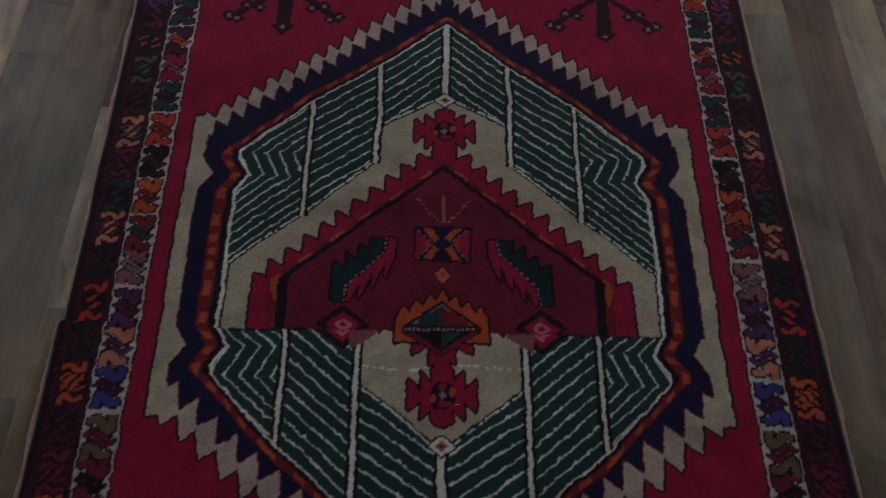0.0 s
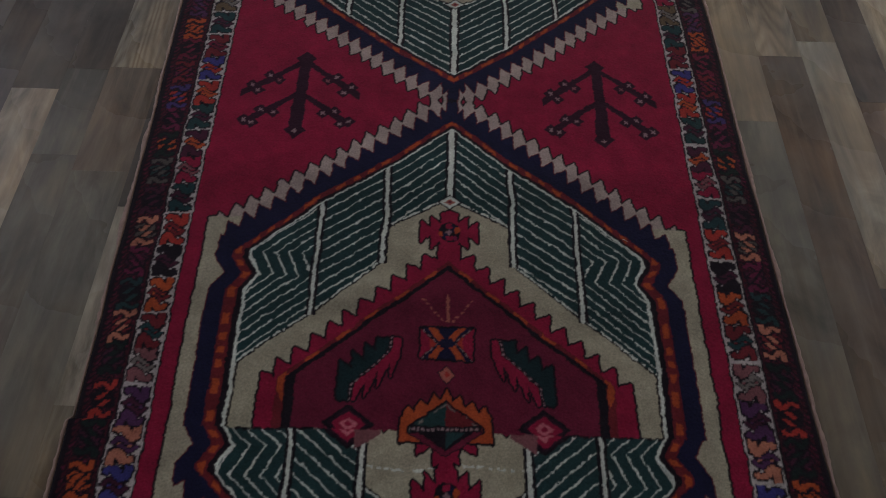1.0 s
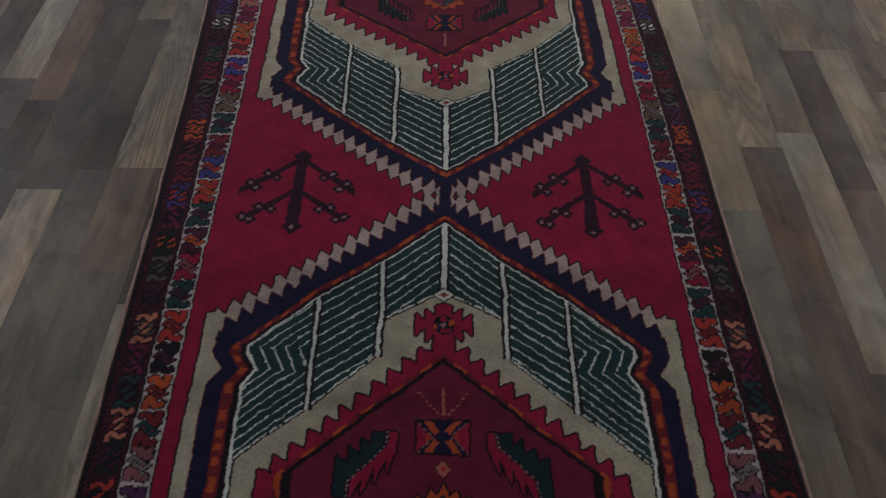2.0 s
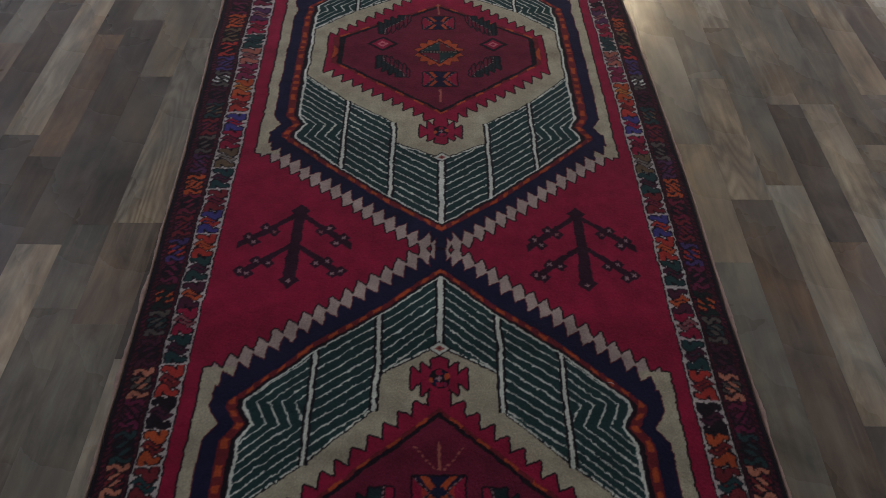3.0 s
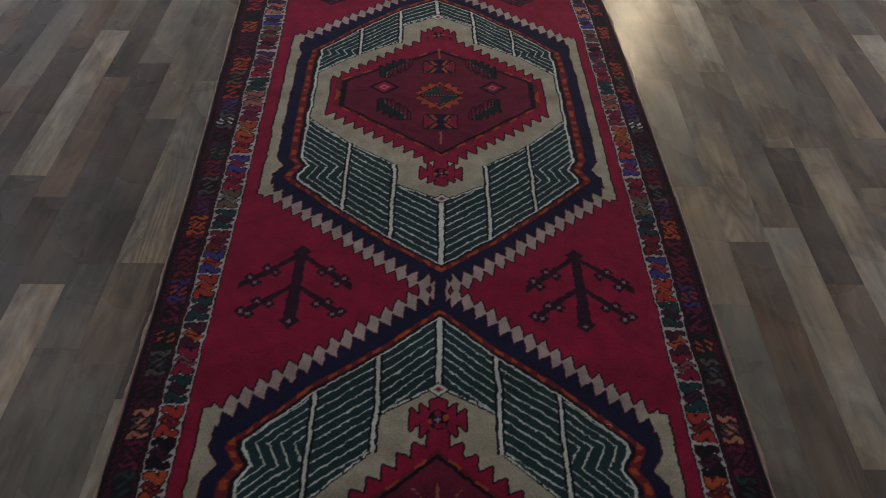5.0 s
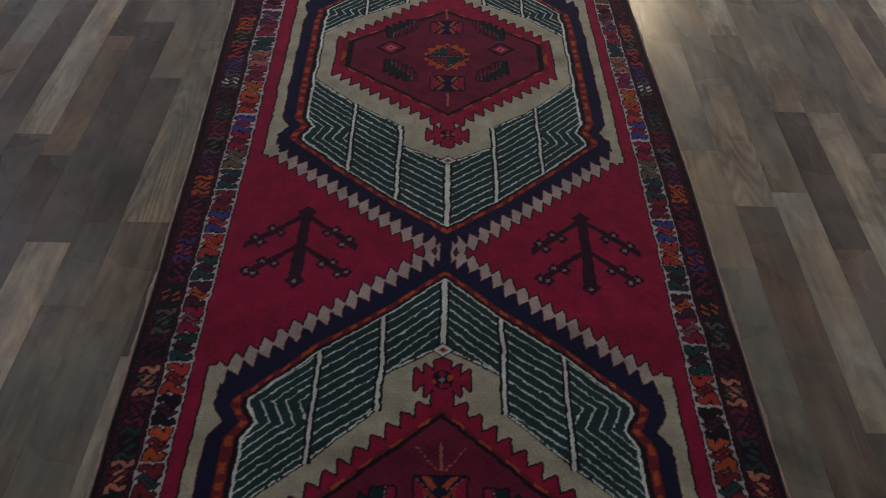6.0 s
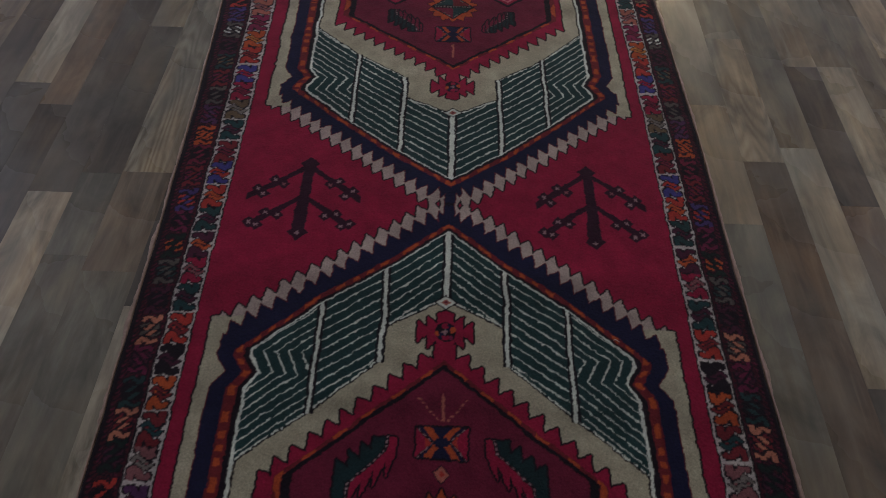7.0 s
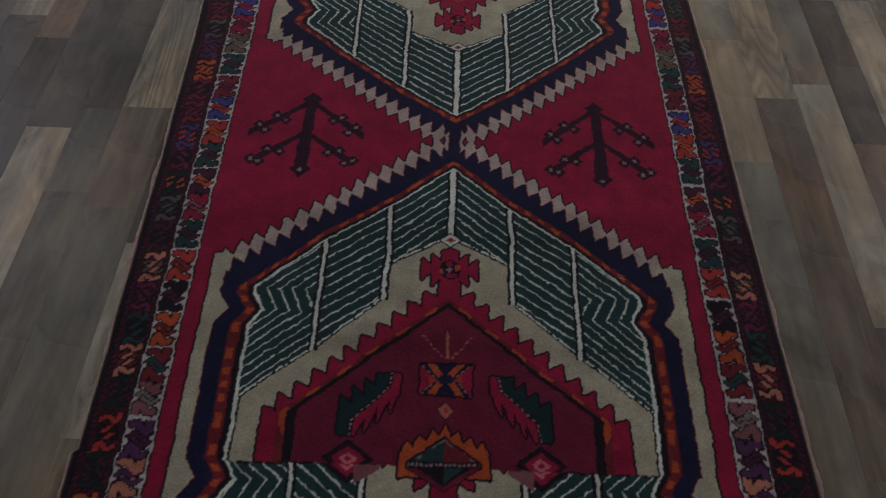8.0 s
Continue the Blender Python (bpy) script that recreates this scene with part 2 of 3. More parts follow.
NAMES = list(DYES)
KEY = {n: i for i, n in enumerate(NAMES)}
CLOTH = np.full(GU.shape, KEY["red"], np.int16)


def dye(mask, name):
    CLOTH[mask] = KEY[name]


def spread(mask, times=1):
    for _ in range(round(times * 0.0021 / STEP)):
        m = mask.copy()
        m[1:] |= mask[:-1]
        m[:-1] |= mask[1:]
        m[:, 1:] |= mask[:, :-1]
        m[:, :-1] |= mask[:, 1:]
        mask = m
    return mask


def outline(mask, name, times=1, where=True):
    """A thin line of knots round an area."""
    dye(spread(mask, times) & ~mask & where, name)


def finial_shape(x, q):
    """A flower head: a pointed stem between two pairs of flaring wings."""
    x, q = np.abs(x), np.abs(q)
    head = (x < 0.0165) & (q < 0.050 - 0.5 * x)
    inner = (x >= 0.014) & (x < 0.0345) & (q < 0.019 + (x - 0.0165) / 0.018 * 0.019)
    outer = (x >= 0.0345) & (x < 0.0545) & (q < 0.0075 + (x - 0.0345) / 0.020 * 0.018)
    return head | inner | outer


def finial_heart(x, q, where):
    """The dark rosette of a flower head, with a pale star and a few bright knots."""
    r = np.hypot(x, q * 0.95)
    dye(where & (r < 0.0205), "black")
    dye(where & (r < 0.0175) & (x * q > 0), "navy")
    dye(where & (r < 0.0175) & (np.abs(x) < 0.006) & (np.abs(q) > 0.008), "red")
    dye(where & (np.hypot(x - 0.0155, (q - 0.004) * 0.8) < 0.0058), "orange")
    dye(where & (np.hypot(x + 0.0155, (q + 0.004) * 0.8) < 0.0048), "orange")
    dye(where & (np.hypot(x - 0.010, q + 0.012) < 0.0045), "magenta")
    dye(where & ((np.abs(x) + np.abs(q) < 0.0065) & ((np.abs(x) < 0.002) | (np.abs(q) < 0.002))), "petal")


def leaf_figure(a, b, wide, high, where, pale):
    """A slanting leaf: green with a stepped upper edge, a dotted rib, and a red fringe below. a, b run from its outer, lower corner."""
    a, b = a * 0.108 / wide, b * 0.112 / high
    inside = where & (a > 0) & (a < 0.108) & (b > 0) & (b < 0.112)
    rib = np.interp(b, [0, 0.030, 0.085, 0.112], [0.0205, 0.024, 0.083, 0.090])
    top = np.where(a > 0.066, 0.112, 0.040 + 0.74 * a + 0.032 * (1 - (a / 0.0212) % 1))
    low = np.maximum(0.84 * (a - 0.030) + 0.030 * ((a - 0.004) / 0.0205 % 1) - 0.008, 0)
    green = inside & (a < rib) & (b < top)
    red = inside & (a >= rib) & (b > low) & (a < 0.104)
    outline(green | red, "black", 2, where)
    dye(green, "spruce")
    dye(red, "maroon" if pale else "red")
    dye(inside & (np.abs(a - rib) < 0.004) & (green | red), "black")
    dye(inside & (np.abs(a - rib) < 0.0019) & (green | red) & ((b / 0.0085 % 1) < 0.55), "petal")
    if pale:
        dye((green | red) & ((a / 0.0135 % 1) < 0.30), "black")


SCROLL = ["..kkkkkk..kaaaak", "kkaaaaaakkkaaaak", "kaaaaaaaakkaaaak", "kaaaaaaaaakaaaak", "kkaakaaaaaaaaaak", ".kkk.kaaaaaaaaak", "...kkbkaaaaaaaak", "..kbbbbkaaaaaakk",
          ".kbbbbbbkkaaakk.", "kbbbkkbbbbkkkk..", "kbbkaakkbbbbkk.."]
SCROLL += [r[::-1] for r in reversed(SCROLL)]
HOOKS = ["....kkkk..kaaak.", "..kkaaaakkkaaak.", ".kaaaaaaaakaaak.", ".kaaakkaaaaaaak.", ".kaak.kkaaaaak..", "..kk...kkaaakk..", "...kkbbkkkkkk...", "..kbbbkaaakkbk..",
         ".kbbkkaaakkbbk..", ".kbkkaaakkbbbk..", ".kkkaaakkbbkkk.."]
HOOKS += [r[::-1] for r in reversed(HOOKS)]
FULL, THIN = (np.array([list(r) for r in rows]) for rows in (SCROLL, HOOKS))


def scroll(sx, at, lo, hi, period, main, second, line, letters, turned=1):
    """One border figure: two hooks joined by slanting strokes, the same when turned upside down."""
    r0, r1 = np.clip(((np.array((at - period * 0.7, at + period * 0.7)) - RUG0) / STEP).astype(int), 0, NY)
    if r1 <= r0:
        return
    rows = slice(r0, r1)
    area = CLOTH[rows]
    x, y = turned * ((lo + hi) / 2 - sx * U[rows]), Y[rows] - at
    j, i = np.floor((x / (hi - lo) + 0.5) * 16).astype(int), np.floor((0.5 - y / period) * 22).astype(int)
    ok = (i >= 0) & (i < 22) & (j >= 0) & (j < 16)
    got = np.full(x.shape, ".", "<U1")
    got[ok] = letters[i[ok], j[ok]]
    area[got == "a"], area[got == "b"], area[got == "k"] = KEY[main], KEY[second], KEY[line]


def medallion_half(D, where, roof, zig, sh, spine, lower, hexa, hexa_end, orange, orange_end, finial, leaf, diamond, box_at, rise=1, muted=False, corner=0.286, pitch=0.0265, tall=1.0, line=0.0255, zline=0.0262, kink=0.022, posts=(0.122, 0.244), lead=0.6, tooth=0.0271):
    """Half a medallion. D: distance from its point towards its middle. roof: D where the striped roof meets the two posts and
    the corner; zig: D of the corner's two bends; sh: D of the shoulder; spine, lower: ends of the spine and of the striped panels."""
    R = np.interp(A, [0, *posts, 0.372, 0.5], [0, *roof, roof[2] + (roof[2] - roof[1])])
    bend = np.clip(1 - np.abs(D - zig[1]) / 0.034, 0, 1) * kink
    side = A + bend
    # cream lozenges round the outside
    O = np.maximum(sh - (SHOULDER - A) * 0.79, -0.085)
    phase = (SHOULDER - A) / pitch
    ph = (phase + lead) % 1
    outer = O + tall * (-0.007 + 0.030 * np.where(ph < 0.25, 1 - ph / 0.25, (ph - 0.25) / 0.75))
    inner = O + tall * (0.028 + 0.034 * np.where(ph < 0.9, ph / 0.9, (1 - ph) / 0.1))
    body = where & (D > outer) & (A < SHOULDER)
    below = D > sh - 0.01
    body |= where & below & (A < SHOULDER)
    dye(body, "cream")
    dye(body & (D < sh - 0.012), "shell")
    nav = body & (((D > inner) & (side < 0.429)) & ((D > sh - 0.02) | (A < 0.43)))
    nav |= where & (A < 0.0115) & (D > -0.09)
    outline(nav, "rust", 1, body)
    dye(nav, "navy")
    # bands along roof and sides: rust and orange dashes, dark green, white
    T = np.maximum((R - D) * 1.35, side - 0.366)
    along = np.where((R - D) * 1.35 > side - 0.366, A, D)
    band = where & (T < 0.033)
    dye(band, "rust")
    dash = ((along + 0.012 * np.sin(along * 37)) / 0.036 % 1) < 0.48
    dye(where & (T < 0.029) & (T > 0.017) & dash, "orange")
    dye(where & (T < 0.013), "black")
    dye(where & (T < 0.002), "white")
    field = where & (T < -0.0035)
    dye(field, "green")
    # stripes
    in1 = (D - R + 0.002) / line
    h = np.where(D < zig[0], (D - zig[0]) / 0.88, np.where(D < zig[1], -(D - zig[0]) * 0.52, -(zig[1] - zig[0]) * 0.52 + (D - zig[1]) / 0.88))
    in2 = (A - h - 0.366) / zline
    s = np.where(A < posts[1], in1, in2)
    stripe = (s % 1) < 0.135 + 0.05 * ROUGH
    dye(field & stripe, "white")
    L1 = spine + A / 0.111 * lower[3]
    L2 = np.interp(A, [*posts, 0.366], lower[:3])
    L = np.where(A < posts[0], L1, L2)
    # cream hexagon
    cream = where & (D > L) & (side < 0.362)
    hex_edge = spread(cream, 2) & field & ~cream
    dye(hex_edge & (A > 0.012), "black")
    dye(where & (np.abs(D - L + 0.006) < 0.0022) & (ROUGH > -0.6) & (A > 0.012) & (side < 0.36), "white")
    dye(cream, "cream")
    dye(where & (side > 0.3622) & (side < 0.3666) & (D > zig[1] + 0.012), "white")
    dye(where & (side > 0.358) & (side <= 0.3615) & (D > lower[2] - 0.01), "black")
    # posts and spine
    for at, half, low in ((posts[0], 0.0037, lower[0]), (posts[1], 0.0031, lower[1]), (0.0, 0.0056, spine)):
        near = where & (D < low) & (T < -0.002) & ((A < at + 0.012) | (D < L))
        dye(near & (np.abs(A - at) < half + 0.0055), "black")
        dye(near & (np.abs(A - at) < half), "white")
    # red saw-edged hexagon with a maroon heart
    ph = (0.318 - A) / tooth
    saw = hexa + (hexa_end - hexa) / 0.316 * A + 0.036 * (ph % 1) - 0.008
    red = where & (D > saw) & (A < 0.316)
    stem = where & (A < 0.0115) & (D > finial + 0.03) & (D < hexa + 0.04)
    fin = where & finial_shape(U, finial - D)
    outline(red | stem | fin, "black", 2, where & (D > spine))
    dye(red | stem | fin, "red")
    finial_heart(U, (finial - D) * rise, where)
    t2 = np.minimum(D - orange - (orange_end - orange) / (corner - 0.002) * A, (corner - A) * 0.62)
    dye(where & (t2 > 0), "rust")
    dye(where & (t2 > 0.001) & (t2 < 0.008) & (((A + D * 0.6) / 0.075 % 1) < 0.45), "orange")
    dye(where & (t2 > 0.009), "black")
    heart = where & (t2 > 0.019)
    dye(heart, "maroon")
    # small diamond under the spine
    k = np.abs(U) / 0.021 + np.abs(D - spine - 0.004) / 0.015
    for lim, name in ((1.25, "black"), (1.0, "white"), (0.55, "salmon"), (0.25, "maroon")):
        dye(where & (k < lim), name)
    # fork, box, leaves, diamonds
    if box_at:
        q = D - box_at
        dye(where & (A < 0.0026) & (q > -0.098) & (q < -0.042), "salmon")
        arm = (not muted) & (np.abs(A - 0.044 + (q + 0.088) * 0.82) < 0.0022)
        dye(where & arm & (q > -0.09) & (q < -0.04) & ((D / 0.008 % 1) < 0.5), "salmon")
        p, r = A / 0.046, np.abs(q) / 0.030
        inbox = where & (p < 1) & (r < 1)
        outline(inbox, "black", 2, where)
        dye(inbox, "navy")
        dye(inbox & (p > r * 0.62 + 0.32), "red")
        dye(inbox & (p > r * 0.62 + 0.32) & (p < 0.62), "scarlet")
        dye(inbox & (np.abs(p - r * 0.46 - 0.10) < (0.11 if muted else 0.15)) & (r > 0.14), "orange")
        dye(inbox & (np.abs(p - r * 0.62 - 0.33) < 0.055), "black")
        dye(inbox & (np.abs(p - r * 0.62 - 0.33) < 0.026) & ((q / 0.009 % 1) < 0.6), "petal")
        dye(inbox & (p < 0.24) & (r < 0.28), "navy")
        k = A / 0.014 + np.abs(q - 0.058) / 0.016 + 9 * muted
        dye(where & (k < 1.15), "bark")
        dye(where & (k < 0.95), "salmon")
        dye(where & (k < 0.42), "scarlet")
    if leaf:
        wide, high = 0.106 - 0.010 * muted, 0.116 - 0.022 * muted
        leaf_figure(0.129 + wide / 2 - A, leaf + high / 2 - D, wide, high, where, muted)
    k = np.abs(A - 0.162) / 0.046 + np.abs(D - diamond) / 0.035
    for lim, name in ((1.0, "black"), (0.80, "bark"), (0.66, "red"), (0.36, "pink"), (0.16, "red")):
        dye(where & (k < lim), name)
    return body, heart


SEAM, CROSSING = 0.752, 1.478
DN, DF, DB, DC = Y - 0.378, 1.400 - Y, Y - 1.556, 2.742 - Y
near_low = medallion_half(DN, (Y < SEAM) & (DN > -0.09), (0.088, 0.185, 0.302), (0.294, 0.345), 0.240, 0.187, (0.353, 0.445, 0.56, 0.086), 0.312, 0.522, 0.395, 0.63, 0.270, 0, 0.375, 0, -1, False, 0.286, 0.034, 1.3, 0.0245, 0.0240, 0.022, (0.135, 0.2535))
near_high = medallion_half(DF, (Y >= SEAM) & (Y < CROSSING), (0.104, 0.193, 0.310), (0.310, 0.357), 0.244, 0.181, (0.329, 0.439, 0.543, 0.061), 0.270, 0.556, 0.319, 0.557, 0.254, 0.538, 0.638, 0.488, 1, False, 0.286, 0.0265, 1.0, 0.0238, 0.0240)
far_low = medallion_half(DB, (Y >= CROSSING) & (Y < 2.218), (0.085, 0.182, 0.294), (0.294, 0.340), 0.240, 0.221, (0.353, 0.439, 0.553, 0.055), 0.337, 0.566, 0.388, 0.607, 0.321, 0.592, 0.70, 0.535, -1, True, 0.302, 0.0265, 1.0, 0.0240, 0.0255, tooth=0.0275)
far_high = medallion_half(DC, (Y >= 2.218) & (DC > -0.085), (0.072, 0.178, 0.309), (0.300, 0.324), 0.231, 0.100, (0.258, 0.322, 0.429, 0.062), 0.188, 0.444, 0.287, 0.458, 0.212, 0.394, 0.489, 0.384, 1, True, 0.302, 0.0265, 0.95, 0.021, 0.024, 0.007, tooth=0.0262)


def flower(at, wide, high, where):
    """An orange toothed ring round a quartered diamond."""
    v = Y - at
    rad, th = np.hypot(U / wide, v / high), np.arctan2(v / high, U / wide)
    tooth = np.abs((th * 14 / (2 * math.pi) + 0.5) % 1 - 0.5) * 2
    petals = where & (rad < 0.80 + 0.24 * tooth)
    outline(petals, "black", 1, where)
    dye(petals, "orange")
    k = A / (wide * 0.84) + np.abs(v) / (high * 0.80)
    dye(where & (k < 1.08), "black")
    dye(where & (k < 0.98), "green")
    dye(where & (k < 0.98) & (U > 0) & (v > 0), "rust")
    dye(where & (k < 0.98) & (v < 0) & (Y < 1), "black")
    dye(where & (k < 0.98) & (U < 0) & (v < 0), "maroon")
    dye(where & (np.abs(k - 0.93) < 0.05) & (ROUGH > 0.3), "grey")
    dye(where & (k < 1) & (np.abs(v) < 0.005), "black")
    dye(where & (k < 0.9) & (np.abs(v) < 0.0026) & ((U / 0.008 % 1) < 0.6), "grey")


flower(2.2135, 0.069, 0.064, Y > 0)

# the near flower: a stepped orange crown over a quartered house, cut by the repair
v = Y - 0.757
tooth = np.abs((A / 0.0215 + 0.5) % 1 - 0.5) * 2
crown = (A < 0.075) & (v > -0.022) & (v < 0.056 - 0.50 * A + 0.017 * (1 - tooth))
outline(crown, "black", 2)
dye(crown, "orange")
house = (A < 0.060) & (v > -0.004) & (v < 0.050 - 0.80 * A)
outline(house, "black", 2)
dye(house, "green")
dye(house & (U > 0), "rust")
dye(house & (np.abs(v - 0.046 + 0.80 * A) < 0.0022) & (ROUGH > 0), "grey")
dye((A < 0.058) & (np.abs(v) < 0.006), "black")
dye((A < 0.056) & (np.abs(v) < 0.0024) & ((U / 0.008 % 1) < 0.6), "petal")
point = (v <= -0.006) & (A < (v + 0.046) * 1.5) & (A < 0.058)
outline(point, "black", 1, v < -0.004)
dye(point, "maroon")
dye(point & (A < (v + 0.038) * 1.4), "black")
dye(point & (A < (v + 0.034) * 1.2) & (U > 0), "green")
MED_NEAR, MED_FAR = near_low[0] | near_high[0], far_low[0] | far_high[0]
HEART_NEAR, HEART_FAR = near_low[1] | near_high[1], far_low[1] | far_high[1]
for m in (MED_NEAR, MED_FAR):
    outline(m, "black", 2, (CLOTH == KEY["red"]) | (CLOTH == KEY["navy"]))
# the repair: a cut and re-joined line, with pale stitches beside it
dye((np.abs(Y - SEAM) < 0.002) & (A < 0.36) & (A > 0.20) & (ROUGH > -0.3), "black")
for sx in (-1, 1):
    patch = (np.abs(sx * U - 0.128) < 0.022) & (Y < SEAM) & (Y > SEAM - 0.020 + (sx * U - 0.128) * -0.6)
    dye(patch, "mauve")
dye((np.abs(Y - 0.692 - 0.004 * np.sin(U * 25)) < 0.0022) & (A < 0.125) & (ROUGH > -0.1) & (CLOTH == KEY["cream"]), "white")

# trees in the red field
TREES = []
ARMS = ((0.200, 0.124, 0.100, ((0.42, -0.016), (0.58, 0.012), (0.73, -0.017), (0.85, 0.010))),
        (0.108, 0.106, 0.088, ((0.49, -0.016), (0.72, 0.010), (0.86, -0.014), (1.02, 0.008))))
for sx in (-1, 1):
    x, base = sx * U - 0.321, 1.384
    up = Y - base
    trunk = (np.abs(x) < 0.0142 - 0.004 * up / 0.2) & (up > -0.004) & (up < 0.212)
    arms = np.zeros_like(trunk)
    for top, reach, drop, buds in ARMS:
        far = np.abs(x) / reach
        line = up - (top - far * drop)
        arms |= (np.abs(line) < 0.0075 + 0.0022 * (far > 0.4)) & (far < 1)
        for q, dv in buds:
            arms |= (np.abs(np.abs(x) - reach * q) + np.abs(up - top + drop * q - dv)) < 0.0145
    arms |= (np.abs(x) + np.abs(up - 0.002)) < 0.021
    arms |= (np.abs(x) + np.abs(up - 0.206)) < 0.021
    dye(spread(trunk | arms, 0.5), "plum")
    dye(trunk | arms, "bark")
    for top, reach, drop, buds in ARMS:
        for q, dv in buds:
            bx, by = np.abs(np.abs(x) - reach * q), np.abs(up - top + drop * q - dv)
            dye((bx < 0.0044) & (by < 0.0044) & (np.abs(bx - by) < 0.0022), "mauve" if q < 0.45 else "petal")
    dye((np.abs(x) + np.abs(up) < 0.006) & ((np.abs(x) < 0.002) | (np.abs(up) < 0.002)), "petal")
    TREES.append(trunk | arms)
LOZENGES = []
for sx, cx in ((-1, 0.352), (1, 0.292)):
    k = np.abs(sx * U - cx) / 0.150 + np.abs(Y - 2.812) / 0.106
    m = k < 1
    dye(m, "bark")
    dye(m & (((k * 6) % 1) < 0.4) & (ROUGH > 0.1), "magenta")
    dye(m & (((k * 6) % 1) < 0.25) & (ROUGH > 1.0), "mauve")
    LOZENGES.append(m)

# borders: inner scrolls on white, outer scrolls on dark ground
INNER1, OUTER1 = 0.541, 0.598
dye(A > 0.4865, "black")
dye(A > 0.4895, "chalk")
dye(A > INNER1, "black")
dye(A > INNER1 + 0.004, "ground")
vine = (Y + 0.020 * np.abs((A - 0.5695) / 0.0285) + 0.004 * np.sin(A * 330)) / 0.0113 % 1
dye((A > INNER1 + 0.006) & (vine < 0.34), "black")
dye((A > INNER1 + 0.006) & (vine > 0.55) & (vine < 0.75) & (ROUGH > 0.2), "wine")
dye(A > OUTER1, "black")
DIM = {"teal": "green", "green": "pine", "magenta": "wine", "blue": "indigo", "grey": "ash", "brass": "orange", "red": "wine", "salmon": "mauve"}
SEQ_IN = ("maroon/black olive/maroon blue/plum peach/purple purple/plum mauve/grey rust/teal orange/rust black/plum scarlet/rust teal/plum red/mauve plum/orange green/plum scarlet/orange "
          "blue/scarlet rust/maroon teal/plum olive/grey red/maroon blue/red scarlet/rust orange/brass magenta/maroon salmon/mauve green/teal red/rust purple/mauve").split()
SEQ_OUT = ("plum/maroon brass/orange green/plum scarlet/purple green/plum peach/rust teal/plum magenta/plum peach/grey plum/maroon grey/teal green/orange magenta/salmon blue/scarlet rust/magenta "
           "maroon/plum brass/orange purple/magenta grey/olive rust/magenta teal/olive plum/maroon grey/white blue/purple scarlet/rust olive/green orange/brass red/magenta").split()
for seq, lo, hi, period, start, first in ((SEQ_IN, 0.4925, 0.5392, 0.0701, 0.505, 7), (SEQ_OUT, INNER1 + 0.004, OUTER1 - 0.004, 0.068, 0.589, 7)):
    n0, n1 = -7, 41
    for i in range(n0, n1):
        main, second = seq[i % len(seq)].split("/")
        for sx in (-1, 1):
            wob = rng.normal(0, 0.003)
            cy = start + period * i + wob
            if seq is SEQ_IN:
                scroll(sx, cy, lo, hi, period, main, second, "black", FULL, -1 if sx > 0 and 12 < i < 24 else 1)
            else:
                scroll(sx, cy, lo, hi, period, DIM.get(main, main), DIM.get(second, second) if i % 3 else "black", "black", THIN, -1 if i % 5 == 2 else 1)
# end bands
for m in (Y < RUG0 + 0.10, Y > RUG1 - 0.10):
    dye(m, "ground")
for at in (RUG0 + 0.10, RUG1 - 0.10):
    dye(np.abs(Y - at) < 0.004, "white")

# ---------------------------------------------------------------- the rug: cloth
table = np.array([DYES[n] for n in NAMES], np.float32)
FINE = table[CLOTH]
for axis in (0, 1):                    # each knot takes the mean of the design round it
    FINE = 0.62 * FINE + 0.19 * (np.roll(FINE, 1, axis) + np.roll(FINE, -1, axis))
RGB = FINE[::THREAD, ::THREAD]
del FINE
gu, gy = gu[::THREAD], gy[::THREAD]
GU, GY = np.meshgrid(gu, gy)
NY, NX = GU.shape


def settle(x, y):
    """From the design's own lengths to the cloth as it lies on the floor, stretched a little by wear."""
    w = 1 - 0.035 * (y - 1.4)
    return x / w, 1.4 + (y - 1.4) * 1.042 / w


LEVELS = (0.5, 0.95, 1.45, 1.8, 2.5, 2.8)
mid = np.interp(gy, LEVELS, (0.007, 0, 0, 0, -0.015, -0.03))[:, None]
edge_l = np.interp(gy, LEVELS, (0.607, 0.608, 0.619, 0.627, 0.640, 0.640))[:, None]
edge_r = np.interp(gy, LEVELS, (0.617, 0.607, 0.588, 0.578, 0.552, 0.541))[:, None]
sh_l = np.interp(gy, LEVELS, (0.450, 0.455, 0.456, 0.453, 0.446, 0.440))[:, None]
sh_r = np.interp(gy, LEVELS, (0.448, 0.450, 0.440, 0.430, 0.418, 0.410))[:, None]
ripple = (np.interp(gy, np.linspace(RUG0, RUG1, 40), rng.normal(0, 0.0012, 40)))[:, None]
edge_l = edge_l + 0.009 * (gy[:, None] < SEAM + 0.005)      # the rejoined piece is a little wider
edge_l, edge_r = edge_l + ripple, edge_r - np.roll(ripple, 140, 0)
aa = np.abs(GU)
shoulder, edge = np.where(GU < 0, sh_l, sh_r), np.where(GU < 0, edge_l, edge_r)
out = np.where(aa < SHOULDER, aa * shoulder / SHOULDER, shoulder + (aa - SHOULDER) / (HALF - SHOULDER) * (edge - shoulder))
PX = mid + np.sign(GU) * out
PILE = 0.0105
PZ = PILE + cloth_noise(0.25, 0.0007) + cloth_noise(0.02, 0.00025) + rng.normal(0, 0.00022, GU.shape)
PZ -= 0.006 * np.clip((aa - HALF + 0.006) / 0.006, 0, 1) ** 2
abrash = np.interp(gy, np.linspace(RUG0, RUG1, 70), rng.normal(0, 0.05, 70))[:, None]
shade = 1 + abrash + cloth_noise(0.03, 0.05) + rng.normal(0, 0.06, GU.shape)
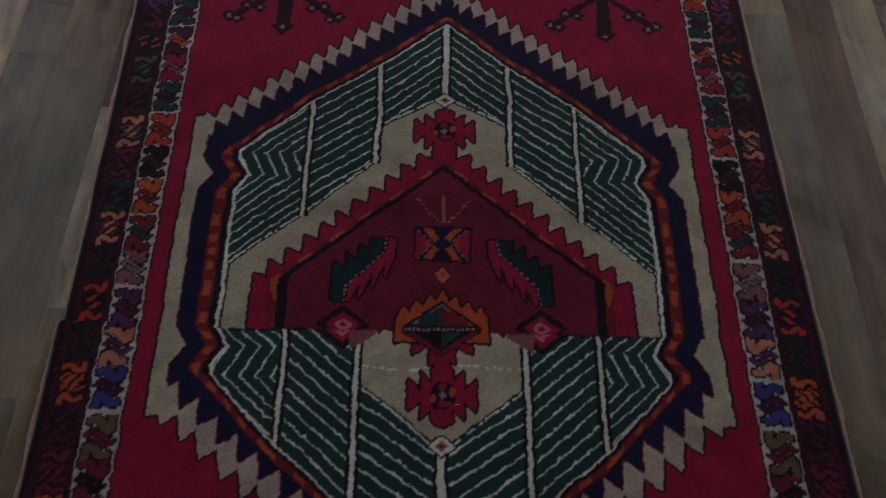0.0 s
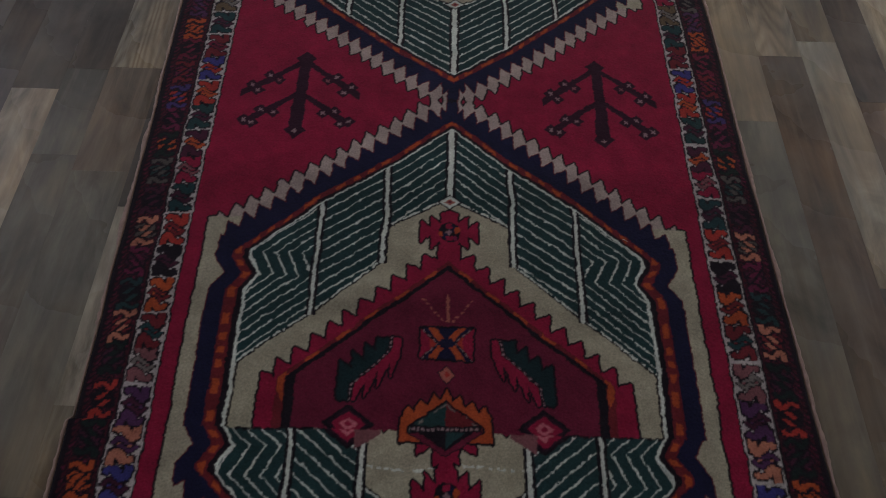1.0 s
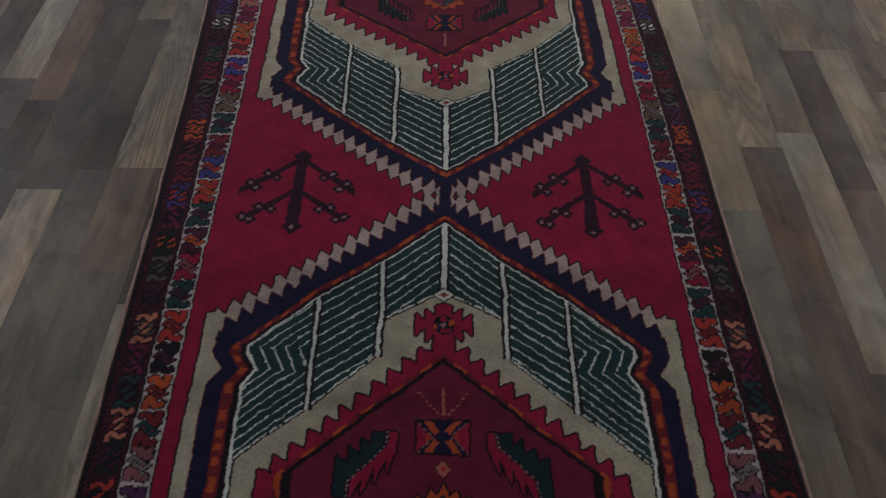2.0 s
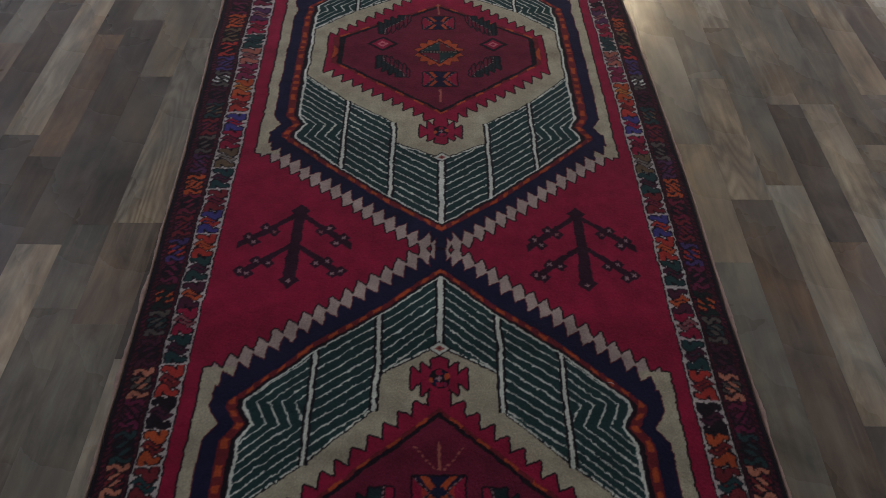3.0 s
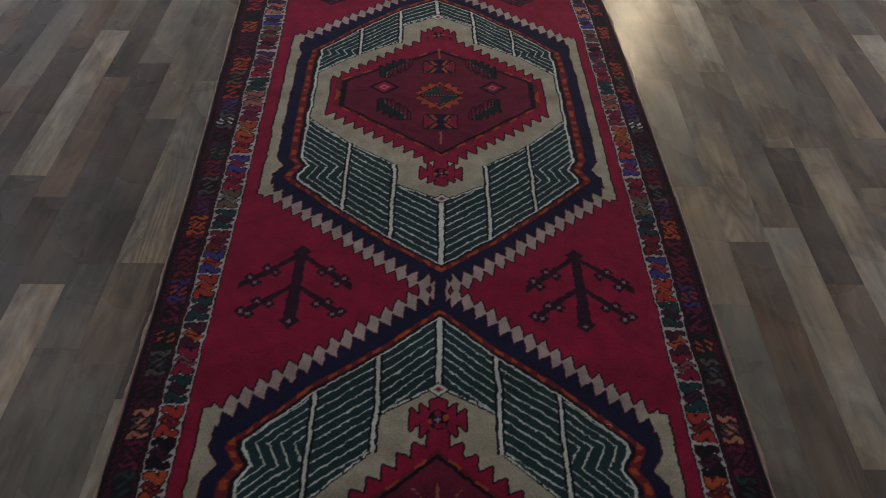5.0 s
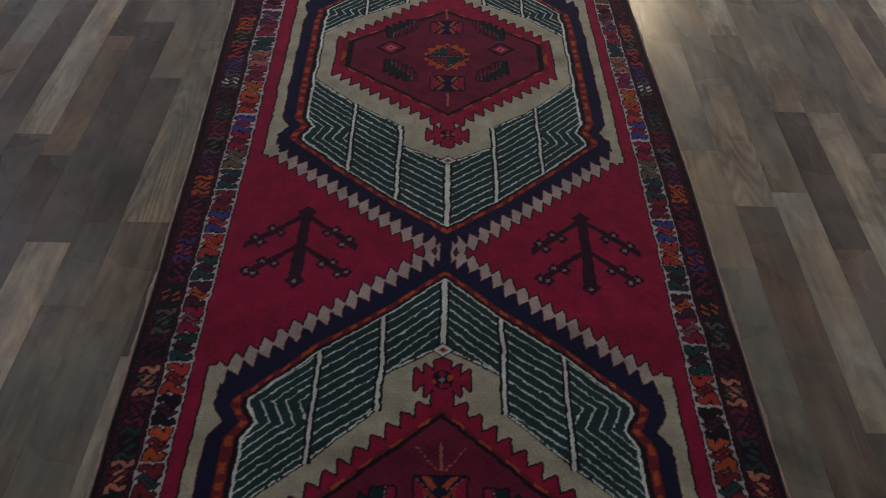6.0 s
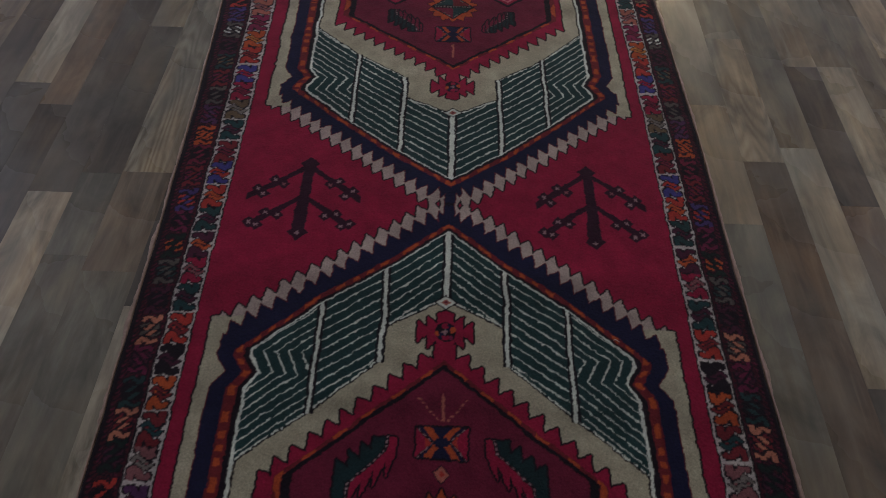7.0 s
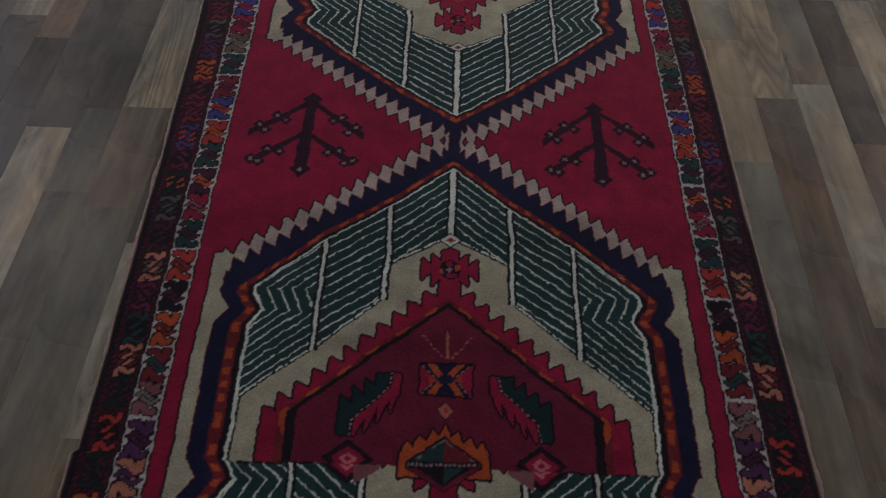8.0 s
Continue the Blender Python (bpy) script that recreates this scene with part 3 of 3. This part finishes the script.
RGB = np.clip(RGB * np.clip(shade, 0.5, 1.6)[..., None], 0, 1)
RGBA = np.concatenate([RGB, np.ones((*RGB.shape[:2], 1))], 2).reshape(-1, 4)
LX, LY = settle(PX, GY)
POINTS = np.stack([LX, LY, PZ], 2).reshape(-1, 3)
index = np.arange(NX * NY).reshape(NY, NX)
QUADS = np.stack([index[:-1, :-1], index[:-1, 1:], index[1:, 1:], index[1:, :-1]], 2)


def cloth(name, mask, parent, label=""):
    """The knots of one area of the design, as one mesh."""
    quads = QUADS[mask[:-1, :-1]].reshape(-1, 4)
    used, back = np.unique(quads.ravel(), return_inverse=True)
    n = len(quads)
    me = bpy.data.meshes.new(name)
    me.vertices.add(len(used))
    me.vertices.foreach_set("co", POINTS[used].astype(np.float32).ravel())
    me.loops.add(4 * n)
    me.loops.foreach_set("vertex_index", back.ravel().astype(np.int32))
    me.polygons.add(n)
    me.polygons.foreach_set("loop_start", np.arange(0, 4 * n, 4, dtype=np.int32))
    me.update(calc_edges=True)
    layer = me.attributes.new("dye", "FLOAT_COLOR", "POINT")
    layer.data.foreach_set("color", RGBA[used].astype(np.float32).ravel())
    me.polygons.foreach_set("use_smooth", np.ones(n, bool))
    me.materials.append(WOOL)
    ob = new(name, me)
    ob.parent = parent
    return tagged(ob, label)


rug = tagged(new("rug"), "hand-knotted red wool runner rug with two green medallions", "rug")
free = np.ones(GU.shape, bool)


def take(mask):
    global free
    m = mask & free
    free = free & ~m
    return m


GA = np.abs(GU)
for m in (GY < RUG0 + 0.1, GY > RUG1 - 0.1):
    cloth("end_band", take(m), rug, "dark maroon woven end band")
for sx in (-1, 1):
    cloth("outer_border", take(sx * GU > INNER1), rug, "dark maroon border with coloured scrolls")
for sx in (-1, 1):
    cloth("inner_border", take(sx * GU > 0.4865), rug, "white border with bright coloured scrolls")
hearts = [take(m[::THREAD, ::THREAD]) for m in (HEART_NEAR, HEART_FAR)]
for m, h, label in ((MED_NEAR, hearts[0], "green and cream medallion cut across and rejoined"), (MED_FAR, hearts[1], "green and cream striped hexagonal medallion")):
    med = cloth("medallion", take(m[::THREAD, ::THREAD]), rug, label)
    cloth("centre_panel", h, med, "maroon hexagon with orange flower")
for m in TREES:
    cloth("tree_motif", take(m[::THREAD, ::THREAD]), rug, "dark brown branching tree motif")
for m in LOZENGES:
    cloth("lozenge_motif", take(m[::THREAD, ::THREAD]), rug, "dark speckled lozenge motif")
cloth("field", take(free), rug, "plain deep red wool field")


def selvedge(name, sx, parent):
    """A corded edge, bound in pale wool, that wanders and swells a little."""
    ys = np.arange(RUG0, RUG1, 0.006)
    ex = np.interp(ys, gy, (mid + (edge_r if sx > 0 else -edge_l))[:, 0])
    wide = 0.0046 + 0.0013 * np.interp(ys, np.linspace(RUG0, RUG1, 60), rng.normal(0, 1, 60)) + rng.normal(0, 0.0004, len(ys))
    wide *= np.where((ys > SEAM) & (ys < 0.93) & (sx < 0), 0.5, 1.0)
    wide = np.clip(wide, 0.003, 0.011)
    bm = bmesh.new()
    rings = []
    for y, x, w in zip(ys, ex, wide):
        x, y = settle(x, y)
        ring = []
        for k in range(7):
            g = math.pi * k / 6
            ring.append(bm.verts.new((x + sx * (w * 0.7 - w * math.cos(g)), y, 0.0003 + 0.0085 * math.sin(g) ** 0.8)))
        rings.append(ring)
    for p, q in zip(rings, rings[1:]):
        for k in range(6):
            bm.faces.new((p[k], p[k + 1], q[k + 1], q[k]) if sx > 0 else (p[k + 1], p[k], q[k], q[k + 1]))
    for f_ in bm.faces:
        f_.smooth = True
    return part(name, bm, CORD, parent, "pale pink corded wool edge")


for sx in (-1, 1):
    selvedge("selvedge", sx, rug)
backing = bmesh.new()
bmesh.ops.create_grid(backing, x_segments=8, y_segments=30, size=0.5)
for v in backing.verts:
    y = RUG0 + (v.co.y + 0.5) * (RUG1 - RUG0)
    m_, l_, r_ = (float(np.interp(y, gy, q[:, 0])) for q in (mid, edge_l, edge_r))
    v.co = (*settle(m_ + v.co.x * 2 * (r_ if v.co.x > 0 else l_) * 0.995, y), 0.002)
part("backing", backing, FRINGE, rug, "undyed cotton foundation")

# ---------------------------------------------------------------- lint on the rug
LINT = noisy("lint", (0.55, 0.53, 0.50), 0.9, 200, 0.1, 0.0002)


def lint_thread(x, y, turn, length, label):
    """A short curled thread, lying on the pile."""
    bm = bmesh.new()
    rings = []
    for k in range(9):
        f_ = k / 8
        cx, cy = (f_ - 0.5) * length, 0.16 * length * math.sin(f_ * 4.2)
        r = 0.0006 * (0.5 + math.sin(math.pi * f_) * 0.5)
        rings.append([bm.verts.new((cx, cy + r * math.cos(g), 0.0008 + r * math.sin(g))) for g in (0.5, 2.1, 3.7, 5.3)])
    for p, q in zip(rings, rings[1:]):
        for k in range(4):
            bm.faces.new((p[k], q[k], q[(k + 1) % 4], p[(k + 1) % 4]))
    bm.faces.new(rings[0])
    bm.faces.new(rings[-1][::-1])
    ob = part("lint_thread", bm, LINT)
    ob.matrix_world = pose(x, y, PILE + 0.0006, 0, 0, turn)
    return tagged(ob, label, "lint")


lint_thread(0.326, 1.129, -8, 0.012, "short white lint thread lying on the rug")
lint_thread(0.028, 0.621, 20, 0.007, "tiny white fluff of lint on the rug")

# ---------------------------------------------------------------- the floor: planks
floor = tagged(boxes("floor", SCREED, [(X0 - W, Y0 - W, -0.12, X1 + W, Y1 + W, -0.008)]), "grey and brown wood strip floor", "floor", kind="structure")


def plank_verts(x0, x1, y0, y1):
    i, j = 0.0003, 0.0002
    return [(x0, y0, -0.008), (x1, y0, -0.008), (x1, y1, -0.008), (x0, y1, -0.008), (x0, y0, -j), (x1, y0, -j), (x1, y1, -j), (x0, y1, -j),
            (x0 + i, y0 + i, 0), (x1 - i, y0 + i, 0), (x1 - i, y1 - i, 0), (x0 + i, y1 - i, 0)]


PLANK_FACES = [(8, 9, 10, 11)] + [(k, (k + 1) % 4, 4 + (k + 1) % 4, 4 + k) for k in range(4)] + [(4 + k, 4 + (k + 1) % 4, 8 + (k + 1) % 4, 8 + k) for k in range(4)]
# columns of strips: left edge, right edge, then where each strip ends, going north, and its tone
COLUMNS = [
    (-1.300, -1.208, "1.3 grey 2.315 brown 3.2 grey"),
    (-1.208, -1.114, "1.0 beige 1.78 brown 2.547 dark 3.4 brown"),
    (-1.114, -1.021, "1.1 dark 1.885 dark 2.65 light 3.4 grey"),
    (-1.021, -0.938, "0.9 grey 1.3 dark 1.80 dark 2.365 brown 3.1 dark"),
    (-0.938, -0.838, "0.85 grey 1.495 light 2.45 dark 3.3 grey"),
    (-0.838, -0.747, "0.6 beige 1.31 grey 1.56 grey 2.15 dark 3.2 grey"),
    (-0.747, -0.634, "0.62 grey 1.27 grey 1.567 tan 2.35 figured 3.3 grey"),
    (-0.634, -0.545, "0.771 beige 1.183 light 2.2 dark 3.2 grey"),
    (0.585, 0.684, "0.4 beige 1.461 grey 1.875 beige 2.9 beige 3.5 light"),
    (0.684, 0.782, "0.75 grey 1.667 brown 2.17 figured 3.3 beige"),
    (0.782, 0.871, "1.047 dark 1.72 pale 2.44 grey 3.3 light"),
    # far strips of these two columns are toned lighter, imitating the door's glow
    (0.871, 0.959, "0.8 grey 1.528 brown 2.05 dark 3.2 beige"),
    (0.959, 1.050, "1.15 dark 2.053 pale 3.05 grey 3.6 beige"),
    (1.050, 1.143, "1.0 brown 1.88 grey 2.728 grey 3.6 beige"),
    (1.143, 1.235, "1.3 grey 2.1 brown 2.75 beige 3.5 grey"),
    (1.235, 1.335, "1.1 beige 2.2 dark 2.95 brown 3.6 grey"),
]
lay = random.Random(11)
tones = ["grey", "grey", "dark", "brown", "beige", "light", "dark", "brown"]


def fill(x0, x1, y0, y1):
    y = y0
    while y < y1 - 1e-6:
        end = min(y1, y + lay.uniform(0.45, 1.05))
        if y1 - end < 0.2:
            end = y1
        yield x0, x1, y, end, lay.choice(tones)
        y = end


strips = []
for x0, x1, ends in COLUMNS:
    y, words = Y0, ends.split()
    strips += fill(x0, x1, Y0, -0.05)
    y = -0.05
    for end, tone in zip(words[::2], words[1::2]):
        strips.append((x0, x1, y, float(end), tone))
        y = float(end)
    strips += fill(x0, x1, y, Y1)
edges = [COLUMNS[0][0]]
while edges[-1] > X0:
    edges.append(edges[-1] - lay.uniform(0.082, 0.098))
for x1_, x0_ in zip(edges, edges[1:]):
    strips += fill(max(x0_, X0), x1_, Y0, Y1)
edges = [COLUMNS[-1][1]]
while edges[-1] < X1:
    edges.append(edges[-1] + lay.uniform(0.082, 0.098))
for x0_, x1_ in zip(edges, edges[1:]):
    strips += fill(x0_, min(x1_, X1), Y0, Y1)
for k in range(12):
    wide = 1.13 / 12
    strips += fill(-0.545 + k * wide, -0.545 + (k + 1) * wide, Y0, Y1)
rest = {}
for x0, x1, y0, y1, tone in strips:
    if y1 > 0.3 and y0 < 3.3 and x1 > -1.75 and x0 < 1.75 and (x1 <= -0.55 or x0 >= 0.55):
        me = bpy.data.meshes.new("plank")
        cx, cy = (x0 + x1) / 2, (y0 + y1) / 2
        me.from_pydata(plank_verts(x0 - cx, x1 - cx, y0 - cy, y1 - cy), [], PLANK_FACES)
        me.materials.append(TONES[tone])
        ob = new("plank", me)
        ob.location = (cx, cy, 0)
        ob.parent = floor
    else:
        v, f_ = rest.setdefault(tone, ([], []))
        f_ += [tuple(len(v) + k for k in face) for face in PLANK_FACES]
        v += plank_verts(x0, x1, y0, y1)
for tone, (v, f_) in rest.items():
    me = bpy.data.meshes.new("planks")
    me.from_pydata(v, [], f_)
    me.materials.append(TONES[tone])
    ob = tagged(new("planks", me), kind="stuff")
    ob.parent = floor
